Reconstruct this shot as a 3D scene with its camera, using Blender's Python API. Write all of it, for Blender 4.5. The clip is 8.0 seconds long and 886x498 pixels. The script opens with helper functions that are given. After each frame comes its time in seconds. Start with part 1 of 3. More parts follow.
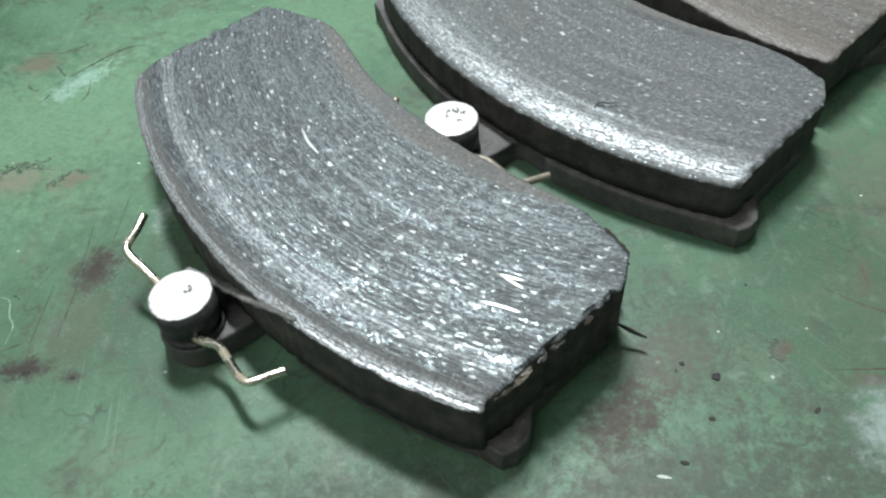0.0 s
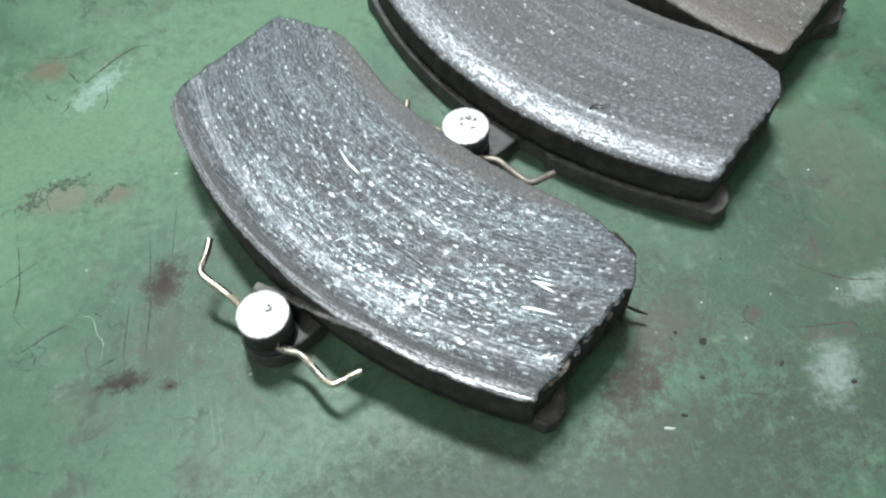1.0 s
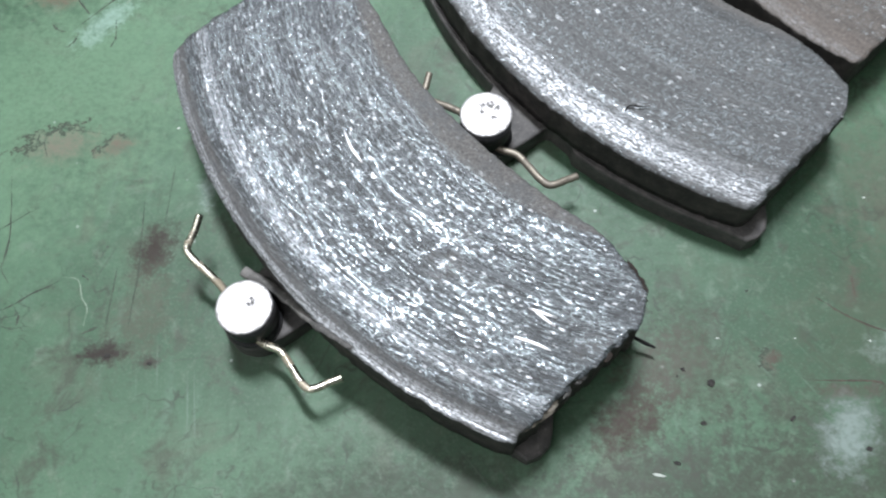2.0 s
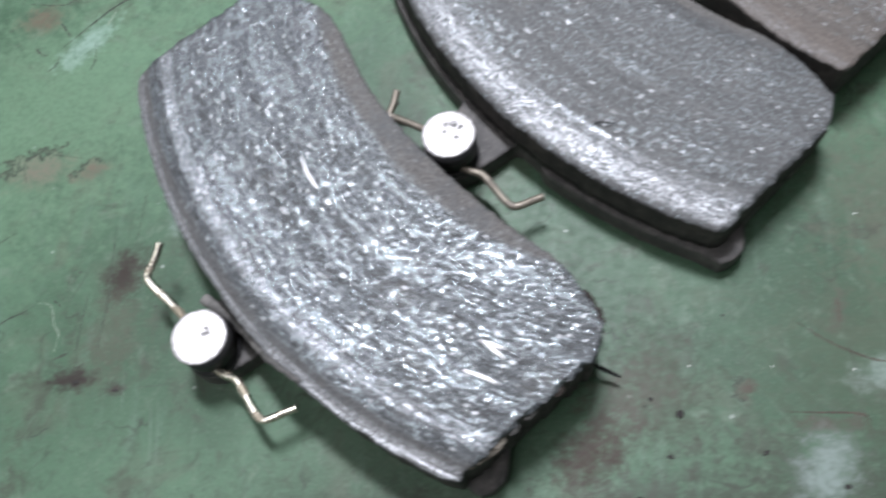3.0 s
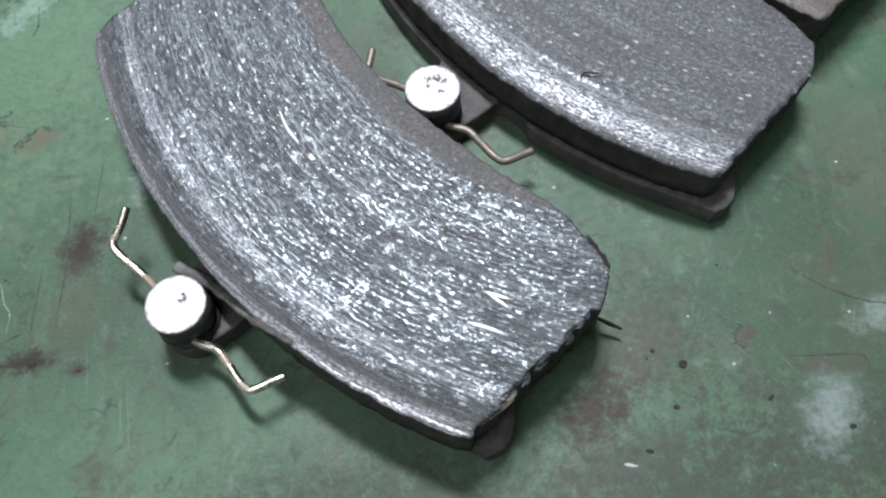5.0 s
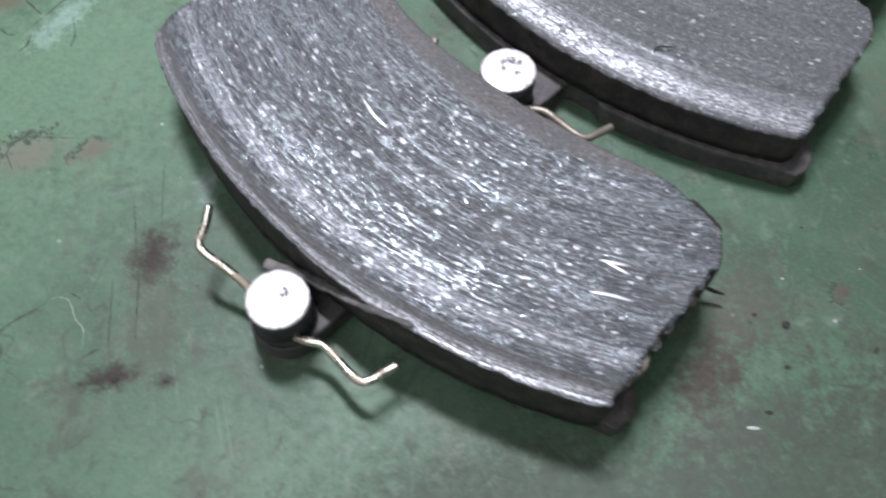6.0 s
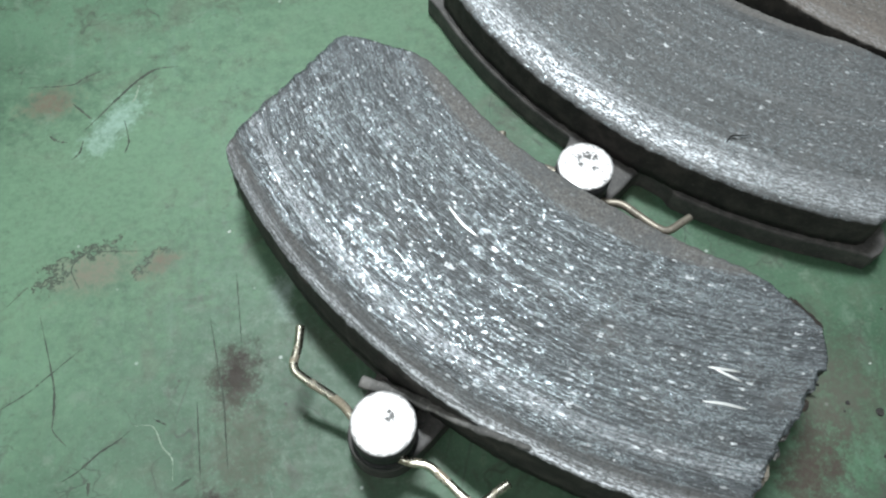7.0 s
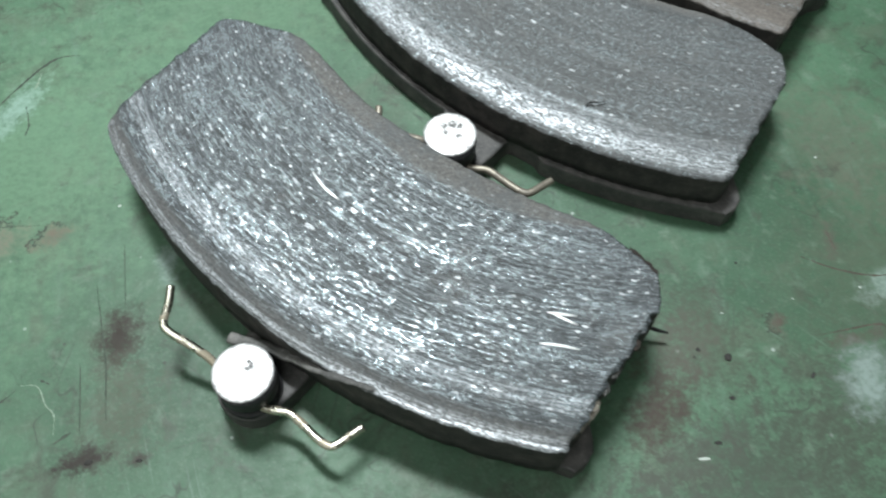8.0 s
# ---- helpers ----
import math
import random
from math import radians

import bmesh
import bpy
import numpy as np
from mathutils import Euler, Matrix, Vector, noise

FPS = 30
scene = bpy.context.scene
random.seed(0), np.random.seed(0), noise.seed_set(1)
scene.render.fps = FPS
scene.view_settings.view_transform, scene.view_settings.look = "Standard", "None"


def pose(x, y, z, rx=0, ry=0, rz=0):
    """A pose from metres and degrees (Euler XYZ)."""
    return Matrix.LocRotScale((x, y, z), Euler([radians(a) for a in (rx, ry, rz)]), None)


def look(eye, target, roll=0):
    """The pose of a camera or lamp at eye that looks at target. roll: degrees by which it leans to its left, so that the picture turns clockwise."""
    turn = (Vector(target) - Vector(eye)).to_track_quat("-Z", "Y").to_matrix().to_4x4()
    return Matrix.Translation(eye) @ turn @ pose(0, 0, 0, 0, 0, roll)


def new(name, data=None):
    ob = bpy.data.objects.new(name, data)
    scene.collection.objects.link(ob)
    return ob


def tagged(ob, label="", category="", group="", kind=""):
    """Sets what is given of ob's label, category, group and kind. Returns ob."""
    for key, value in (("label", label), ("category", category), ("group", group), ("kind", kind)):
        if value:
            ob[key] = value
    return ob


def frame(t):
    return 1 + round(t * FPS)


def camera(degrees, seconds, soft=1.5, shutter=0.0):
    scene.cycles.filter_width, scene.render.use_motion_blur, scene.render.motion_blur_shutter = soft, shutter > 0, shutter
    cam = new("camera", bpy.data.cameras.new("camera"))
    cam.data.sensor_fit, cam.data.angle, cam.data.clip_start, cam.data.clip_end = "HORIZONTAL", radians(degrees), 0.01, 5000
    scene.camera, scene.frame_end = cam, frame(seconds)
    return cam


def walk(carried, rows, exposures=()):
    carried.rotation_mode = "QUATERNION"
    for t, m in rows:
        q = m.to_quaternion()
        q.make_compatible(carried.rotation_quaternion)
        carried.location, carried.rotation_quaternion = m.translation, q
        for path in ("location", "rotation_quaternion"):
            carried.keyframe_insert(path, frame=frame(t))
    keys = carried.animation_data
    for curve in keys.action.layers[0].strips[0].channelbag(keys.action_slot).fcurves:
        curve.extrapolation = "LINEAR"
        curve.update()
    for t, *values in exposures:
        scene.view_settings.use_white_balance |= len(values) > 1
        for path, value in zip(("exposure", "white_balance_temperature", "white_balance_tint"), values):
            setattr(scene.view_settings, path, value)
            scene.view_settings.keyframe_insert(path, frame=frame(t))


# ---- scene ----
# ---------------------------------------------------------------- camera
LAMP_TURN = -45.0
PAINT_DARK, PAINT_LIGHT, PAINT_ROUGH = (0.036, 0.084, 0.047), (0.081, 0.164, 0.099), 0.48
cam = camera(57.63, 8.0, soft=2.2, shutter=0.4)
PATH = [
    (0, (0.00153, -0.01247, 0.15133), (-0.00921, 0.11815, 0.00025), -5.29),
    (0.5, (-0.00364, -0.00396, 0.17896), (-0.00921, 0.11107, 0.01544), -5.57),
    (1, (-0.02381, -0.00395, 0.19916), (-0.01758, 0.09981, 0.02830), -2.84),
    (1.5, (-0.01690, 0.02424, 0.19512), (-0.01626, 0.11303, 0.01592), -0.28),
    (1.7, (-0.01229, 0.02703, 0.20021), (-0.01426, 0.10865, 0.01763), -0.55),
    (2.8, (0.00232, 0.03777, 0.19235), (-0.02191, 0.11636, 0.01004), -16.29),
    (3, (0.01655, 0.04086, 0.19622), (-0.00705, 0.11721, 0.01288), -16.03),
    (3.5, (0.04011, 0.04788, 0.19826), (0.01317, 0.12648, 0.01634), -19.47),
    (4, (0.03852, 0.03895, 0.19750), (0.00823, 0.11466, 0.01488), -21.17),
    (4.5, (0.02205, 0.03196, 0.18871), (-0.00058, 0.11200, 0.00682), -15.72),
    (4.7, (0.01080, 0.03274, 0.18627), (-0.00363, 0.11127, 0.00290), -10.92),
    (5.8, (-0.02762, 0.01631, 0.17623), (-0.01703, 0.10874, -0.00082), 0.42),
    (6, (-0.03941, 0.02188, 0.17467), (-0.02690, 0.11096, -0.00396), 1.15),
    (6.5, (-0.06207, 0.03345, 0.17795), (-0.04090, 0.12416, 0.00097), 4.12),
    (7, (-0.06498, 0.04561, 0.18130), (-0.04355, 0.13721, 0.00480), 2.98),
    (7.5, (-0.05190, 0.03857, 0.18182), (-0.03006, 0.13032, 0.00545), 2.60),
    (8, (-0.03602, 0.02346, 0.18594), (-0.01436, 0.11784, 0.01095), 1.35),
]
walk(cam, [(t, look(eye, target, roll)) for t, eye, target, roll in PATH], exposures=[(0, 0.06, 6500, 10), (1, 0.02, 6450, 12), (1.5, -0.04, 6400, 15), (3, -0.20, 6400, 23), (3.5, -0.30, 6350, 21), (4.5, -0.31, 6350, 19), (5.8, -0.25, 6350, 27), (6.5, -0.22, 6350, 27), (7, -0.22, 6450, 12), (8, -0.14, 6450, 10)])

# ---------------------------------------------------------------- light
world = bpy.data.worlds.new("workshop_air")
scene.world = world
world.use_nodes = True
world.node_tree.nodes["Background"].inputs["Color"].default_value = (0.80, 0.88, 1.0, 1)
world.node_tree.nodes["Background"].inputs["Strength"].default_value = 0.05

LAMP_AT = Vector((-0.045, 0.425, 0.83))
lamp_data = bpy.data.lights.new("bench_tube_light", "AREA")
lamp_data.shape, lamp_data.size, lamp_data.size_y = "RECTANGLE", 0.25, 0.085
lamp_data.energy, lamp_data.color = 13.2, (0.91, 1.0, 1.0)
lamp = new("bench_tube_light", lamp_data)
lamp.matrix_world = pose(*LAMP_AT, 0, 0, LAMP_TURN)

# unseen soft fill lamp, added to lift the shadows and dark sides
fill_data = bpy.data.lights.new("soft_fill_light", "AREA")
fill_data.shape, fill_data.size = "SQUARE", 1.7
fill_data.energy, fill_data.color = 27.0, (0.94, 1.0, 0.95)
fill_lamp = new("soft_fill_light", fill_data)
fill_lamp.matrix_world = pose(-0.9, -0.6, 1.97)

# ---------------------------------------------------------------- materials
class Nodes:
    """Short hand for building one node material."""

    def __init__(self, name):
        self.mat = bpy.data.materials.new(name)
        self.mat.use_nodes = True
        self.tree = self.mat.node_tree
        self.bsdf = self.tree.nodes["Principled BSDF"]

    def put(self, socket, value):
        if isinstance(value, bpy.types.NodeSocket):
            self.tree.links.new(value, socket)
        elif isinstance(value, (tuple, list)) and len(value) == 3 and socket.type == "RGBA":
            socket.default_value = (*value, 1)
        else:
            socket.default_value = value

    def shade(self, **values):
        for key, value in values.items():
            self.put(self.bsdf.inputs[key.replace("_", " ")], value)
        return self.mat

    def m(self, op, a, b=0.0, c=0.0, clamp=False):
        n = self.tree.nodes.new("ShaderNodeMath")
        n.operation, n.use_clamp = op, clamp
        for k, v in enumerate((a, b, c)):
            self.put(n.inputs[k], v)
        return n.outputs[0]

    def v(self, op, a, b=(0, 0, 0), scale=1.0):
        n = self.tree.nodes.new("ShaderNodeVectorMath")
        n.operation = op
        self.put(n.inputs[0], a)
        if op != "SCALE":
            self.put(n.inputs[1], b)
        self.put(n.inputs[3], scale)
        return n.outputs["Value"] if op in ("LENGTH", "DOT_PRODUCT", "DISTANCE") else n.outputs["Vector"]

    def object_place(self):
        return self.tree.nodes.new("ShaderNodeTexCoord").outputs["Object"]

    def split(self, vec):
        n = self.tree.nodes.new("ShaderNodeSeparateXYZ")
        self.put(n.inputs[0], vec)
        return n.outputs

    def join(self, x, y, z=0.0):
        n = self.tree.nodes.new("ShaderNodeCombineXYZ")
        for k, val in enumerate((x, y, z)):
            self.put(n.inputs[k], val)
        return n.outputs[0]

    def noise(self, vec, scale, detail=3.0, rough=0.55, distort=0.0):
        n = self.tree.nodes.new("ShaderNodeTexNoise")
        self.put(n.inputs["Vector"], vec)
        for key, val in (("Scale", scale), ("Detail", detail), ("Roughness", rough), ("Distortion", distort)):
            n.inputs[key].default_value = val
        return n.outputs["Fac"]

    def cells(self, vec, scale=1.0):
        n = self.tree.nodes.new("ShaderNodeTexVoronoi")
        self.put(n.inputs["Vector"], vec)
        n.inputs["Scale"].default_value = scale
        return n.outputs["Distance"], n.outputs["Color"]

    def step(self, value, low, high):
        n = self.tree.nodes.new("ShaderNodeMapRange")
        n.interpolation_type = "SMOOTHSTEP"
        self.put(n.inputs[0], value)
        n.inputs[1].default_value, n.inputs[2].default_value = low, high
        return n.outputs[0]

    def mix(self, fac, a, b):
        n = self.tree.nodes.new("ShaderNodeMix")
        n.data_type = "RGBA"
        self.put(n.inputs[0], fac)
        self.put(n.inputs[6], a)
        self.put(n.inputs[7], b)
        return n.outputs[2]

    def blend(self, fac, a, b):
        n = self.tree.nodes.new("ShaderNodeMix")
        self.put(n.inputs[0], fac)
        self.put(n.inputs[2], a)
        self.put(n.inputs[3], b)
        return n.outputs[0]

    def bump(self, height, strength, distance, normal=None):
        n = self.tree.nodes.new("ShaderNodeBump")
        n.inputs["Strength"].default_value, n.inputs["Distance"].default_value = strength, distance
        self.put(n.inputs["Height"], height)
        if normal is not None:
            self.put(n.inputs["Normal"], normal)
        return n.outputs[0]


def friction_material(name, dark, light, brown, amount, r_low, r_high, gloss, rim_shine=(), run=1.0):
    """Worn semi-metallic friction material: circular wear streaks about the rotor's axis (run: how far they stretch), smeared steel that mirrors the lamp, pale chips and dusty unworn rims."""
    n = Nodes(name)
    place = n.object_place()
    x, y, z = n.split(place)
    r = n.v("LENGTH", n.join(x, y, 0.0))
    s = n.m("MULTIPLY", n.m("ARCTAN2", y, x), 0.125)
    polar = n.join(r, s, z)
    grain = n.noise(place, 1500, 4.0, 0.7)
    blotch = n.noise(place, 90, 5.0, 0.65)
    warp = n.v("ADD", polar, n.v("SCALE", n.join(grain, blotch, 0.0), scale=0.0006))
    fine = n.noise(n.v("MULTIPLY", polar, (2100, 110 / run, 900)), 1.0, 5.0, 0.66)
    coarse = n.noise(n.v("MULTIPLY", polar, (420, 22, 100)), 1.0, 3.0, 0.6)
    arcs = n.noise(n.v("MULTIPLY", polar, (520, 5, 0)), 1.0, 3.0, 0.6)
    torn = n.noise(n.v("MULTIPLY", polar, (2600, 1100, 0)), 1.0, 3.0, 0.7)
    uneven = n.m("ADD", r, n.m("MULTIPLY", n.m("SUBTRACT", coarse, 0.5), 0.006))
    inside = n.m("SUBTRACT", 1.0, n.step(uneven, r_low - 0.0012, r_low + 0.0016))
    outside = n.step(uneven, r_high, r_high + 0.003)
    worn = n.m("MULTIPLY", n.m("SUBTRACT", 1.0, inside), n.m("SUBTRACT", 1.0, outside))
    # smeared steel, densest in some tracks
    smear = n.noise(n.v("MULTIPLY", warp, (1500 * run ** 0.35, 300 / run ** 0.6, 0)), 1.0, 6.0, 0.80)
    track = n.m("MULTIPLY", n.m("SUBTRACT", n.noise(n.v("MULTIPLY", polar, (230, 30, 0)), 1.0, 3.0, 0.6), 0.5), 0.30)
    steel = n.step(n.m("ADD", smear, track), 0.572 - 0.10 * amount, 0.655 - 0.10 * amount)
    bits = n.noise(n.v("MULTIPLY", warp, (3300 * run ** 0.3, 1300, 0)), 1.0, 4.0, 0.75)
    lines = n.noise(n.v("MULTIPLY", polar, (2900, 60, 0)), 1.0, 3.0, 0.7)
    steel = n.m("MULTIPLY", n.m("MULTIPLY", steel, n.step(bits, 0.40, 0.56)), n.blend(n.step(lines, 0.36, 0.52), 0.9 - 0.65 * run, 1.0))
    steel = n.m("MULTIPLY", steel, n.blend(worn, 0.15, 1.0))
    # pale chips of two sizes
    d1, c1 = n.cells(n.v("MULTIPLY", warp, (1350, 560, 0)))
    d2, c2 = n.cells(n.v("MULTIPLY", warp, (620, 300, 0)))
    k1, k2 = n.split(c1), n.split(c2)
    chip = n.m("MULTIPLY", n.m("GREATER_THAN", k1[0], 1.0 - 0.20 * amount), n.m("SUBTRACT", 1.0, n.step(n.m("ADD", n.m("ADD", d1, n.m("MULTIPLY", torn, 1.8)), n.m("MULTIPLY", n.m("SUBTRACT", k1[2], 0.5), 0.5)), 0.96, 1.12)))
    flake = n.m("MULTIPLY", n.m("GREATER_THAN", k2[0], 1.0 - 0.045 * amount), n.m("SUBTRACT", 1.0, n.step(n.m("ADD", n.m("ADD", d2, n.m("MULTIPLY", torn, 1.9)), n.m("MULTIPLY", n.m("SUBTRACT", k2[2], 0.5), 0.4)), 0.98, 1.12)))
    chip = n.m("MULTIPLY", n.m("MAXIMUM", chip, flake), n.blend(worn, 0.25, 1.0))
    # dark binder with streaks, pits and dust
    base = n.mix(n.step(n.m("ADD", n.m("MULTIPLY", fine, 0.6), n.m("MULTIPLY", lines, 0.4)), 0.42, 0.60), dark, light)
    base = n.mix(n.m("MULTIPLY", n.step(coarse, 0.45, 0.75), 0.5), base, tuple(0.6 * q for q in dark))
    base = n.mix(n.m("MULTIPLY", n.step(blotch, 0.5, 0.75), 0.45), base, brown)
    base = n.mix(n.m("MULTIPLY", n.step(arcs, 0.54, 0.70), 0.45), base, tuple(1.6 * q for q in light))
    pit = n.step(n.noise(n.v("MULTIPLY", polar, (1500, 750, 900)), 1.0, 4.0, 0.75), 0.50, 0.62)
    base = n.mix(n.m("MULTIPLY", pit, 0.65), base, tuple(0.35 * q for q in dark))
    speck = n.step(n.noise(n.v("MULTIPLY", polar, (1900, 1100, 900)), 1.0, 3.0, 0.7), 0.58, 0.67)
    base = n.mix(n.m("MULTIPLY", speck, 0.5), base, tuple(2.2 * q for q in light))
    dust = n.mix(n.step(grain, 0.35, 0.65), tuple(0.62 * q for q in brown), tuple(1.35 * q for q in brown))
    dust = n.mix(n.m("MULTIPLY", n.step(blotch, 0.45, 0.65), 0.5), dust, tuple(0.8 * q for q in light))
    base = n.mix(n.m("MULTIPLY", inside, 0.9), base, dust)
    base = n.mix(n.m("MULTIPLY", outside, 0.55), base, dust)
    base = n.mix(steel, base, n.mix(n.step(torn, 0.35, 0.65), (0.15, 0.172, 0.186), (0.46, 0.52, 0.55)))
    base = n.mix(chip, base, n.mix(k1[1], (0.24, 0.25, 0.26), (0.62, 0.64, 0.66)))
    metal = n.m("MAXIMUM", n.m("MULTIPLY", steel, 0.92), n.m("MULTIPLY", chip, 0.35))
    rough = n.blend(chip, n.blend(steel, n.blend(worn, 0.75, 0.60), gloss), 0.42)
    # pale metal rim bands: polish, plus the lip's highlight put into the colour
    for low, high, gain in rim_shine:
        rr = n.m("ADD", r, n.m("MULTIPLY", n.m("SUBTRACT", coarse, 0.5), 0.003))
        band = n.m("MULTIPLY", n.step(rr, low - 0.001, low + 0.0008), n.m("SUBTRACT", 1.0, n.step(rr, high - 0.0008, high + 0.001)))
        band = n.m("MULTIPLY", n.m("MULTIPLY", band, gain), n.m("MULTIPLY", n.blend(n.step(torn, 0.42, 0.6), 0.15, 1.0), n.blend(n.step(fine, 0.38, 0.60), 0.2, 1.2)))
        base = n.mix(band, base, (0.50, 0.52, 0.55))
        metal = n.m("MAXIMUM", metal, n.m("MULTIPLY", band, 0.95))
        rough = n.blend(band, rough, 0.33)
    tilt = n.v("SUBTRACT", c1, (0.5, 0.5, 0.5))
    tilt = n.v("MULTIPLY", tilt, n.v("MULTIPLY", n.v("ABSOLUTE", tilt), (2.0, 2.0, 0.0)))
    geo = n.tree.nodes.new("ShaderNodeNewGeometry").outputs["Normal"]
    tipped = n.v("NORMALIZE", n.v("ADD", geo, n.v("SCALE", tilt, scale=0.10)))
    height = n.m("ADD", n.m("MULTIPLY", fine, 0.2 + 0.9 * run), n.m("ADD", n.m("MULTIPLY", grain, 0.45), n.m("MULTIPLY", coarse, 0.7)))
    height = n.m("ADD", height, n.m("MULTIPLY", n.m("MAXIMUM", steel, chip), 0.35))
    normal = n.mix(n.m("MULTIPLY", steel, 0.52), n.bump(height, 0.42, 0.00022, tipped), tipped)
    return n.shade(Base_Color=base, Metallic=metal, Roughness=rough, Normal=n.v("NORMALIZE", normal))


def iron_material(name, dark, brown, rough=0.6, metallic=0.0, speck=0.5):
    """Dusty blackened or rusty iron."""
    n = Nodes(name)
    place = n.object_place()
    dust = n.noise(place, 160, 5.0, 0.65)
    grain = n.noise(place, 1300, 3.0, 0.6)
    base = n.mix(n.step(dust, 0.38, 0.72), dark, brown)
    base = n.mix(n.m("MULTIPLY", n.step(grain, 0.55, 0.8), speck), base, tuple(min(1, 1.8 * q + 0.03) for q in brown))
    return n.shade(Base_Color=base, Roughness=n.blend(grain, rough - 0.1, rough + 0.15), Metallic=metallic, Normal=n.bump(n.m("ADD", dust, grain), 0.5, 0.0003))


def steel_material(name, tone, rough, dirt, dirt_tone, metallic=1.0, low=0.6):
    """Bare or plated steel with grime in patches."""
    n = Nodes(name)
    place = n.object_place()
    patch = n.step(n.noise(place, 260, 4.0, 0.6), low, low + 0.1)
    grain = n.noise(place, 2200, 3.0, 0.6)
    base = n.mix(n.m("MULTIPLY", patch, dirt), tone, dirt_tone)
    return n.shade(Base_Color=base, Metallic=n.m("SUBTRACT", metallic, n.m("MULTIPLY", patch, metallic * dirt)), Roughness=n.blend(grain, rough - 0.06, rough + 0.1), Normal=n.bump(grain, 0.25, 0.0001))


TONES_AND_STAINS = [  # x, y, half sizes along and across, turn in degrees, tone, strength
    # broad areas first: paler far and left, darker near and right
    (-0.1350, 0.1650, 0.0700, 0.0480, 40, (0.118, 0.218, 0.132), 0.50),
    (-0.0450, 0.2250, 0.0650, 0.0300, 10, (0.112, 0.205, 0.124), 0.45),
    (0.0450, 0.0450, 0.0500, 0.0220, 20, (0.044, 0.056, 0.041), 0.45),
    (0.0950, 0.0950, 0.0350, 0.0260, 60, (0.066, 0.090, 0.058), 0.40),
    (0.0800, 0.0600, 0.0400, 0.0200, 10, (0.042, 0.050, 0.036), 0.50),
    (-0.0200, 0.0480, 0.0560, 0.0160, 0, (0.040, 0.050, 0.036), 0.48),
    (0.1050, 0.1350, 0.0200, 0.0300, 20, (0.110, 0.112, 0.084), 0.35),
    (0.0450, 0.0850, 0.0140, 0.0180, 0, (0.048, 0.046, 0.034), 0.45),
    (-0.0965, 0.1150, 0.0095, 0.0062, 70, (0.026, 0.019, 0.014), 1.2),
    (-0.0970, 0.0960, 0.016, 0.010, 80, (0.075, 0.075, 0.055), 0.45),
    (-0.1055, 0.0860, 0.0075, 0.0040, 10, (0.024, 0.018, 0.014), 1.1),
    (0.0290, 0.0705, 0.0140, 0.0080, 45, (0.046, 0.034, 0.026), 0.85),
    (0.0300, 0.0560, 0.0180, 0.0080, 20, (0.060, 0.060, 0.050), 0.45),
    (0.0655, 0.0864, 0.0032, 0.0028, 60, (0.080, 0.045, 0.040), 0.55),
    (0.0815, 0.0680, 0.0110, 0.0075, 70, (0.26, 0.33, 0.31), 0.46),
    (0.0990, 0.0910, 0.0110, 0.0050, 20, (0.25, 0.32, 0.29), 0.42),
    (0.0830, 0.0785, 0.0110, 0.0022, 0, (0.070, 0.055, 0.042), 0.45),
    (0.0890, 0.1055, 0.0055, 0.0020, 75, (0.085, 0.065, 0.055), 0.40),
    (-0.1300, 0.1480, 0.0110, 0.0065, 10, (0.150, 0.130, 0.100), 0.55),
    (-0.1130, 0.1480, 0.0060, 0.0035, 20, (0.130, 0.090, 0.070), 0.55),
    (-0.1250, 0.1930, 0.0130, 0.0050, 55, (0.22, 0.33, 0.28), 0.52),
    (-0.1420, 0.2030, 0.0080, 0.0060, 10, (0.110, 0.085, 0.060), 0.60),
    (-0.0840, 0.1340, 0.0030, 0.0070, 0, (0.230, 0.300, 0.270), 0.60),
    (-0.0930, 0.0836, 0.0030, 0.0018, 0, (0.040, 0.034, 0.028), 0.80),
    (0.0380, 0.0850, 0.0140, 0.0090, 30, (0.085, 0.075, 0.062), 0.40),
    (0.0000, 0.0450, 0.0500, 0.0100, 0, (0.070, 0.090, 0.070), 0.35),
]

def rivet_material(name, marks, pits):
    """Bright hammered rivet face with dark pits and a worn rim; marks are (x, y, size) in millimetres."""
    n = Nodes(name)
    place = n.object_place()
    grain = n.noise(place, 1800, 4.0, 0.7)
    dirt = n.noise(place, 620, 4.0, 0.7)
    spots = n.m("MULTIPLY", n.step(dirt, pits, pits + 0.06), 0.7)
    for mx, my, size in marks:
        off = n.v("LENGTH", n.v("MULTIPLY", n.v("SUBTRACT", place, (mx * 0.001, my * 0.001, 0.0)), (1000 / size, 1000 / size, 0.0)))
        spots = n.m("MAXIMUM", spots, n.m("SUBTRACT", 1.0, n.step(n.m("ADD", off, n.m("MULTIPLY", n.m("SUBTRACT", grain, 0.5), 4.5)), 0.35, 0.85)))
    rim = n.step(n.m("ADD", n.v("LENGTH", n.v("MULTIPLY", place, (1000, 1000, 0))), n.m("MULTIPLY", n.m("SUBTRACT", dirt, 0.5), 2.5)), 6.2, 7.0)
    spots = n.m("MAXIMUM", spots, n.m("MULTIPLY", rim, 0.75))
    base = n.mix(n.m("MULTIPLY", n.step(grain, 0.4, 0.7), 0.35), (0.90, 0.87, 0.88), (0.66, 0.64, 0.66))
    base = n.mix(spots, base, (0.10, 0.095, 0.095))
    return n.shade(Base_Color=base, Metallic=n.m("MULTIPLY", n.m("SUBTRACT", 1.0, spots), 0.3), Roughness=n.blend(grain, 0.38, 0.6), Normal=n.bump(n.m("SUBTRACT", grain, spots), 0.4, 0.0002))


